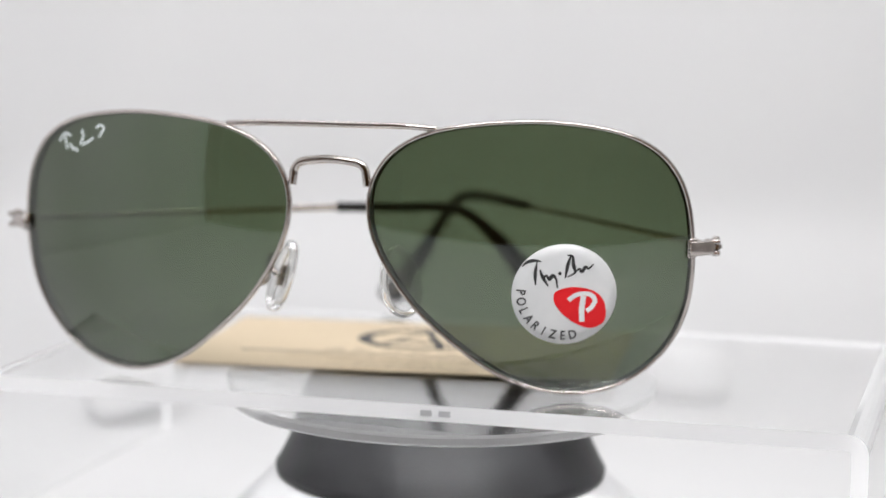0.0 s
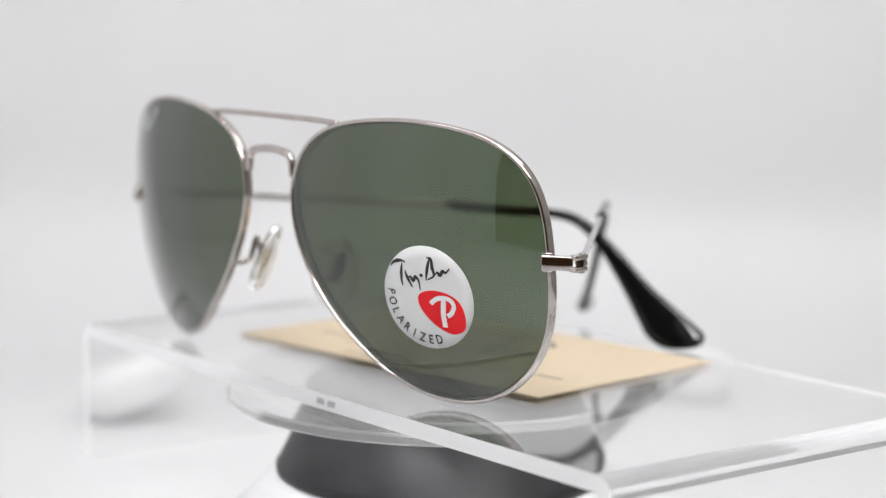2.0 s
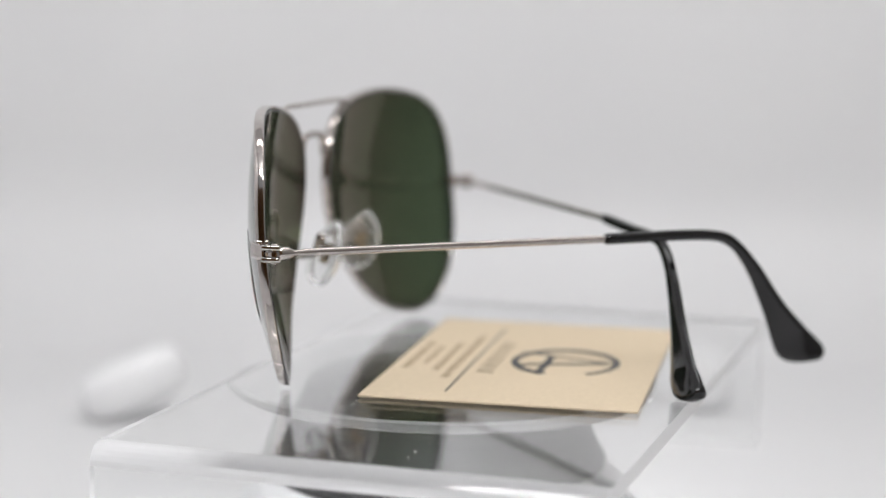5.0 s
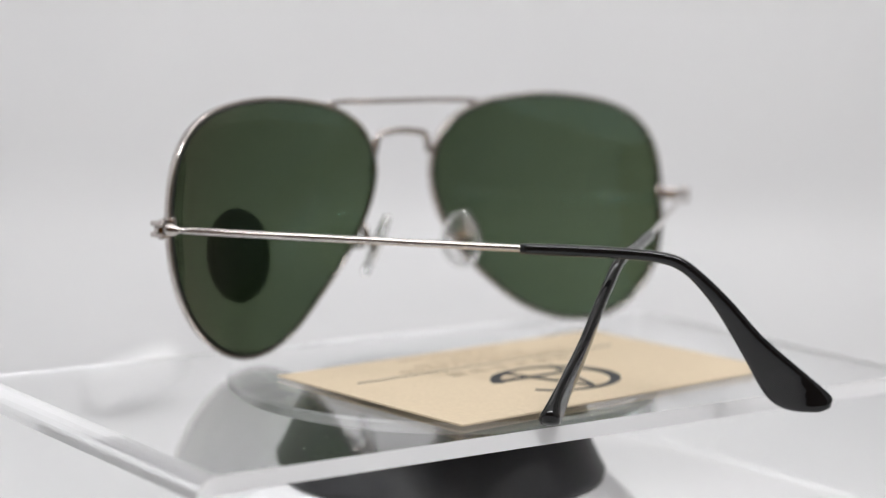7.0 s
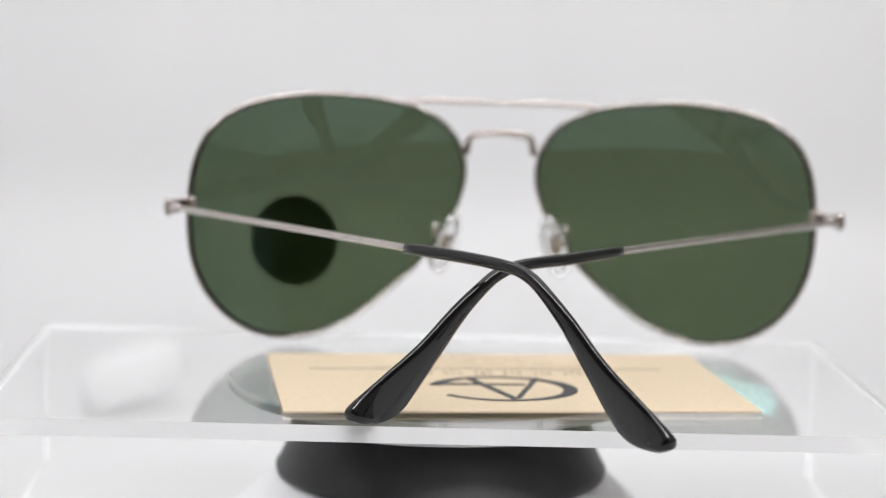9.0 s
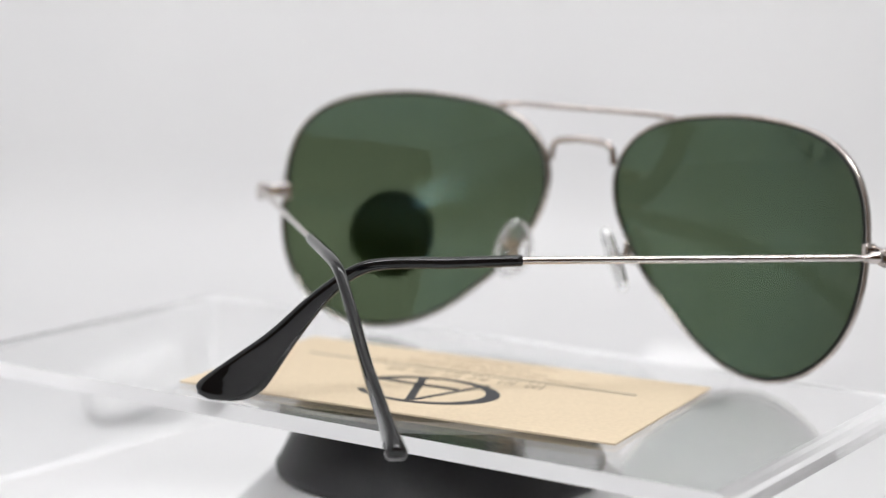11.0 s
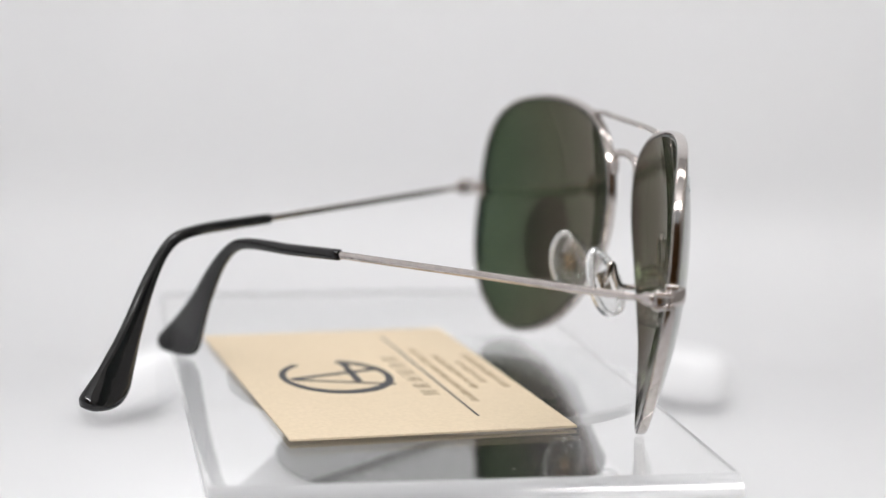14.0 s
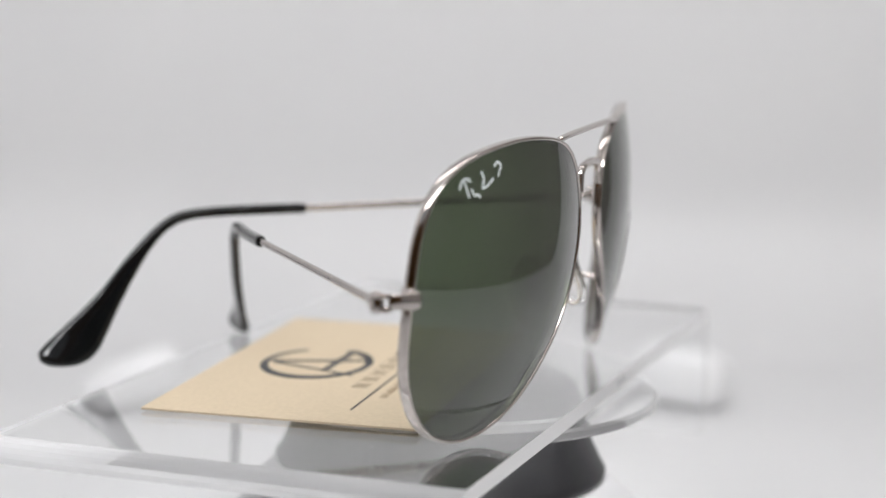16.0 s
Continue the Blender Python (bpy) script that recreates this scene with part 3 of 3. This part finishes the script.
def build_lens(side, parent):
    verts, faces = [], []
    rings, steps = 14, 144
    for lift in (-0.0001, -0.0018):
        for j in range(1, rings + 1):
            for k in range(steps):
                q = 2 * math.pi * k / steps
                r = (rim_radius(q) - 0.00045) - (0.00022 if j == rings - 1 else 0)
                if j < rings - 1:
                    r = (rim_radius(q) - 0.00067) * j / (rings - 1)
                verts.append(on_lens(r * math.cos(q), r * math.sin(q), side, lift))
    half = rings * steps
    verts += [on_lens(0, 0, side, -0.0001), on_lens(0, 0, side, -0.0018)]
    a0 = (rings - 1) * steps
    for k in range(steps):
        n = (k + 1) % steps
        faces.append((a0 + k, half + a0 + k, half + a0 + n, a0 + n))
    for k in range(steps):
        n = (k + 1) % steps
        faces.append((2 * half, k, n))
        faces.append((2 * half + 1, half + n, half + k))
        for j in range(rings - 1):
            a, b = j * steps, (j + 1) * steps
            faces.append((a + k, b + k, b + n, a + n))
            faces.append((half + a + k, half + a + n, half + b + n, half + b + k))
    me = mesh_from("lens", verts, faces)
    for p in me.polygons[:steps]:
        p.material_index, p.use_smooth = 1, False
    border = set(range((rings - 2) * steps, rings * steps)) | set(range(half + (rings - 2) * steps, half + rings * steps))
    for p in me.polygons[steps:]:
        if all(v in border for v in p.vertices):
            p.material_index = 1
        elif all(half <= v < 2 * half or v == 2 * half + 1 for v in p.vertices):
            p.material_index = 2
    bm = bmesh.new()
    bm.from_mesh(me)
    bmesh.ops.recalc_face_normals(bm, faces=bm.faces)
    bmesh.ops.split_edges(bm, edges=[e for e in bm.edges if len({f.material_index for f in e.link_faces}) > 1])
    bm.to_mesh(me)
    bm.free()
    lens = part_mesh("lens", me, LENS_GREEN, parent, "dark green tinted curved lens")
    me.materials.append(LENS_EDGE)
    me.materials.append(LENS_BACK)
    return lens


def cylinder(radius, depth, bevel):
    bm = bmesh.new()
    bmesh.ops.create_cone(bm, cap_ends=True, segments=32, radius1=radius, radius2=radius, depth=depth)
    bmesh.ops.bevel(bm, geom=[e for e in bm.edges if abs(e.verts[0].co.z - e.verts[1].co.z) < 1e-9], offset=bevel, segments=2, affect="EDGES")
    return bm


def build_glasses():
    g = thing("sunglasses", pose(-0.01698, -0.01463, EYE - 0.0832, 0, TILT, -12.32), "silver metal aviator sunglasses with dark green lenses", "sunglasses")
    for side in (1, -1):
        sx = side
        tube("rim", rim_line(side, -0.0007, 0.0002), (0.00042, 0.00092), SILVER, g, "thin polished silver rim", closed=True, up=Vector((0, 1, 0)), square=0.7)
        lens = build_lens(side, g)
        if side > 0:
            build_sticker(lens)
        else:
            build_print(lens)
        # end piece, hinge barrels and screw
        path = [Vector((x * sx - 0.5, y, 29.3)) * MM for x, y in ((65.6, -3.85), (66.5, -3.25), (67.7, -2.3), (68.8, -1.2), (69.5, -0.3))]
        v, f = sweep(smooth_line(path, 6), lambda i, n: (0.00062, 0.00142 - 0.0002 * i / n), square=0.45)
        part_mesh("end_piece", mesh_from("end_piece", v, f), SILVER, g, "polished silver end piece")
        part("rim_lock", rounded_box(0.0019, 0.0026, 0.0037, 0.0005, 3), SILVER, g, "small rounded silver rim lock").matrix_local = pose((65.55 * sx - 0.5) * MM, -2.3 * MM, 29.3 * MM, 0, 0, 32 * sx)
        for dz in (-1.05, 1.05):
            leaf = part("hinge_leaf", rounded_box(0.0017, 0.0034, 0.00095, 0.00025, 2), SILVER, g, "flat silver hinge leaf")
            leaf.matrix_local = pose((69.9 * sx - 0.6) * MM, 0.9 * MM, (29.3 + dz) * MM, 0, 0, 8 * sx)
        b = part("hinge_barrel", cylinder(0.00115, 0.00095, 0.0002), SILVER, g, "small silver hinge barrel", smooth=False)
        b.location = ((69.9 * sx - 0.6) * MM, 1.5 * MM, 29.3 * MM)
        b = part("hinge_screw", cylinder(0.0006, 0.0036, 0.0001), SILVER, g, "tiny silver hinge screw")
        b.location = ((69.9 * sx - 0.6) * MM, 1.6 * MM, 29.3 * MM)
        # temple
        hz = Vector((69.4 * sx - 0.6, 1.9, 29.3))
        s0, tip = ((Vector((23.4, 51.8, 29.2)), Vector((-18.2, 91.8, 0))) if side > 0 else (Vector((-16.8, 44.4, 28.4)), Vector((33.4, 73.9, 0))))
        d = (s0 - hz).normalized()
        n = 100
        wire = [(hz + (s0 + d * 1.2 - hz) * (i / n)) * MM for i in range(n + 1)]
        tube("temple_wire", wire, lambda t: (float(np.interp(t, (0, 0.035, 0.05), (0.0009, 0.00085, 0.00055))), float(np.interp(t, (0, 0.03, 0.045, 0.06, 0.08), (0.0012, 0.00115, 0.0005, 0.00055, 0.0007)))), SILVER, g, "slim silver wire temple")
        build_tip(s0, tip, 0.949 if side > 0 else 0.96, (0.56, 0.9) if side > 0 else (0.58, 0.93), g)
        # nose pad and its arm
        pad_at = Vector((PAD[0] * sx, PAD[1], PAD[2])) * MM
        q = radians(197.5)
        root = on_lens(rim_radius(q) * math.cos(q), rim_radius(q) * math.sin(q), side, -0.0014)
        arm = [root, root + Vector((-0.0002 * sx, 0.0018, 0.0001)), root + Vector((0, 0.0036, 0.0010)), pad_at + Vector((0.0022 * sx, -0.0008, 0.0040)), pad_at + Vector((0.0024 * sx, 0.0002, 0.0018)), pad_at + Vector((0.0010 * sx, 0, -0.0002))]
        tube("pad_arm", smooth_line(arm, 8), 0.00055, SILVER, g, "thin bent silver nose pad arm")
        turn = Euler((radians(-6), radians(-20 * sx), radians(-36 * sx)))
        core = part("pad_core", rounded_box(0.0010, 0.0026, 0.0042, 0.0004), PAD_METAL, g, "small bronze nose pad core")
        core.location, core.rotation_euler = pad_at, turn
        bm = bmesh.new()
        bmesh.ops.create_uvsphere(bm, u_segments=28, v_segments=16, radius=1)
        for v in bm.verts:
            f = 1 - 0.22 * v.co.z
            v.co = Vector((v.co.x * 0.0013, v.co.y * 0.0041 * f, v.co.z * 0.0068))
        pad = part("nose_pad", bm, PAD_CLEAR, g, "clear silicone nose pad")
        pad.location, pad.rotation_euler = pad_at, turn
        pad.visible_shadow = False
        oval = [Vector((0, 0.0039 * math.cos(a) * (1 - 0.2 * math.sin(a)), 0.0064 * math.sin(a))) for a in [2 * math.pi * k / 48 for k in range(48)]]
        edge = tube("pad_edge", oval, (0.0006, 0.0009), PAD_EDGE, pad, "clear rounded edge", closed=True, up=Vector((1, 0, 0)))
        edge.visible_shadow = False
    a = Vector((20.2, -14.1, 50.8)) * MM
    line = smooth_line([a, a + Vector((-0.005, -0.0007, 0.0004)), Vector((0.007, a.y - 0.0003, a.z + 0.0004)), Vector((-0.007, a.y - 0.0003, a.z + 0.0004)), Vector((-a.x + 0.005, a.y - 0.0002, a.z + 0.0003)), Vector((-a.x, a.y, a.z))], 8)
    tube("brow_bar", line, 0.00056, SILVER, g, "straight silver brow bar")
    half = [Vector((x, -14.6, z)) * MM for x, z in ((7.25, 40.0), (7.0, 41.6), (6.75, 43.0), (5.7, 44.1), (3.4, 44.55), (0, 44.8))]
    line = smooth_line(half + [Vector((-p.x, p.y, p.z)) for p in reversed(half[:-1])], 8)
    tube("bridge", line, 0.00078, SILVER, g, "arched silver bridge")
    return g


PAD = (11.6, -7.5, 21.6)


# ---- small white blocks on the board behind the turntable ----
def build_block(name, at, size, turn, label):
    ob = thing(name, at, label, "block", "white blocks behind the turntable")
    bm = bmesh.new()
    bmesh.ops.create_uvsphere(bm, u_segments=32, v_segments=18, radius=1)
    soft = lambda a: math.copysign(abs(a) ** 0.62, a)
    for v in bm.verts:
        v.co = Vector((soft(v.co.x) * size[0], soft(v.co.y) * size[1], soft(v.co.z) * size[2])) / 2
    body = part("body", bm, WHITE_PLASTIC, ob)
    body.rotation_euler = [radians(a) for a in turn]
    bpy.context.view_layer.update()
    low = min((body.matrix_local @ v.co).z for v in body.data.vertices)
    body.location.z = -low
    return ob


build_block("white_block", pose(-0.0885, 0.169, 0.0004), (0.031, 0.015, 0.0150), (0, -22, 14), "rounded glossy white block leaning on the board")
build_block("white_block", pose(0.0730, 0.199, 0.0004), (0.028, 0.015, 0.0172), (0, 8, -10), "rounded glossy white block lying on the board")


def build_dust():
    """Specks of dust on the riser's top."""
    rnd = random.Random(11)
    ob = thing("dust", pose(0.0028, 0.0092, PLATE_TOP + 0.00004, 0, TILT, -14.4), "tiny white dust specks on the clear riser", "dust")
    bm = bmesh.new()
    for _ in range(150):
        x, y, r = rnd.uniform(-0.08, 0.08), rnd.uniform(-0.041, 0.041), rnd.uniform(0.00004, 0.00012)
        long, a = rnd.choice((1, 1, 1, 3.5)), rnd.uniform(0, math.pi)
        vs = []
        for k in range(5):
            q = 2 * math.pi * k / 5
            u, w = r * long * math.cos(q), r * math.sin(q) * rnd.uniform(0.6, 1.2)
            vs.append(bm.verts.new((x + u * math.cos(a) - w * math.sin(a), y + u * math.sin(a) + w * math.cos(a), 0)))
        top = bm.verts.new((x, y, r * 0.7))
        for k in range(5):
            bm.faces.new((vs[k], vs[(k + 1) % 5], top))
    part("specks", bm, STICKER_WHITE, ob, smooth=False)
    return tagged(ob, kind="stuff")


# ---- LED strips under the tent's roof ----
def build_led_strip(y, z):
    ob = thing("led_strip", pose(LAMP_X, y, z), "slim white LED strip under the tent roof", "light strip", "strips under the roof")
    part("housing", rounded_box(0.515, 0.07, 0.010, 0.002, 2), WHITE_PLASTIC, ob, smooth=False)
    for k in range(26):
        part("diode", rounded_box(0.006, 0.005, 0.002, 0.0006, 1), DIODE, ob, "small bright diode", smooth=False).location = (-0.24 + k * 0.0192, 0.0, -0.006)
    return ob


DIODE = material("white_diode", (0.9, 0.9, 0.9), 0.4)
DIODE.node_tree.nodes["Principled BSDF"].inputs["Emission Color"].default_value = (0.85, 0.9, 1.0, 1)
DIODE.node_tree.nodes["Principled BSDF"].inputs["Emission Strength"].default_value = 6.0
build_led_strip(-0.29, TENT_Z - 0.008)
build_led_strip(0.06, TENT_Z - 0.008)

dust = build_dust()
base = build_base()
disc = build_disc()
riser = build_riser()
card = build_card()
glasses = build_glasses()


# ---- turning ----
# Degrees by which the disc has turned, each half second.
TURN = (-1.58, -10.76, -19.53, -28.25, -37.1, -46.42, -56.01, -65.06, -73.71, -82.79, -92.16, -101.26, -110.33, -119.34, -128.45, -137.5, -146.0, -154.6, -163.06, -171.75, -180.34, -188.69, -197.0, -205.22, -213.73, -220.91, -228.55, -236.52, -245.05, -252.55, -260.19, -267.61, -275.7)


def motions():
    for ob in (disc, riser, card, glasses, dust):
        rest = ob.matrix_world.copy()
        walk(ob, [(k * 0.5, Matrix.Rotation(radians(a), 4, "Z") @ rest) for k, a in enumerate(TURN)])


motions()
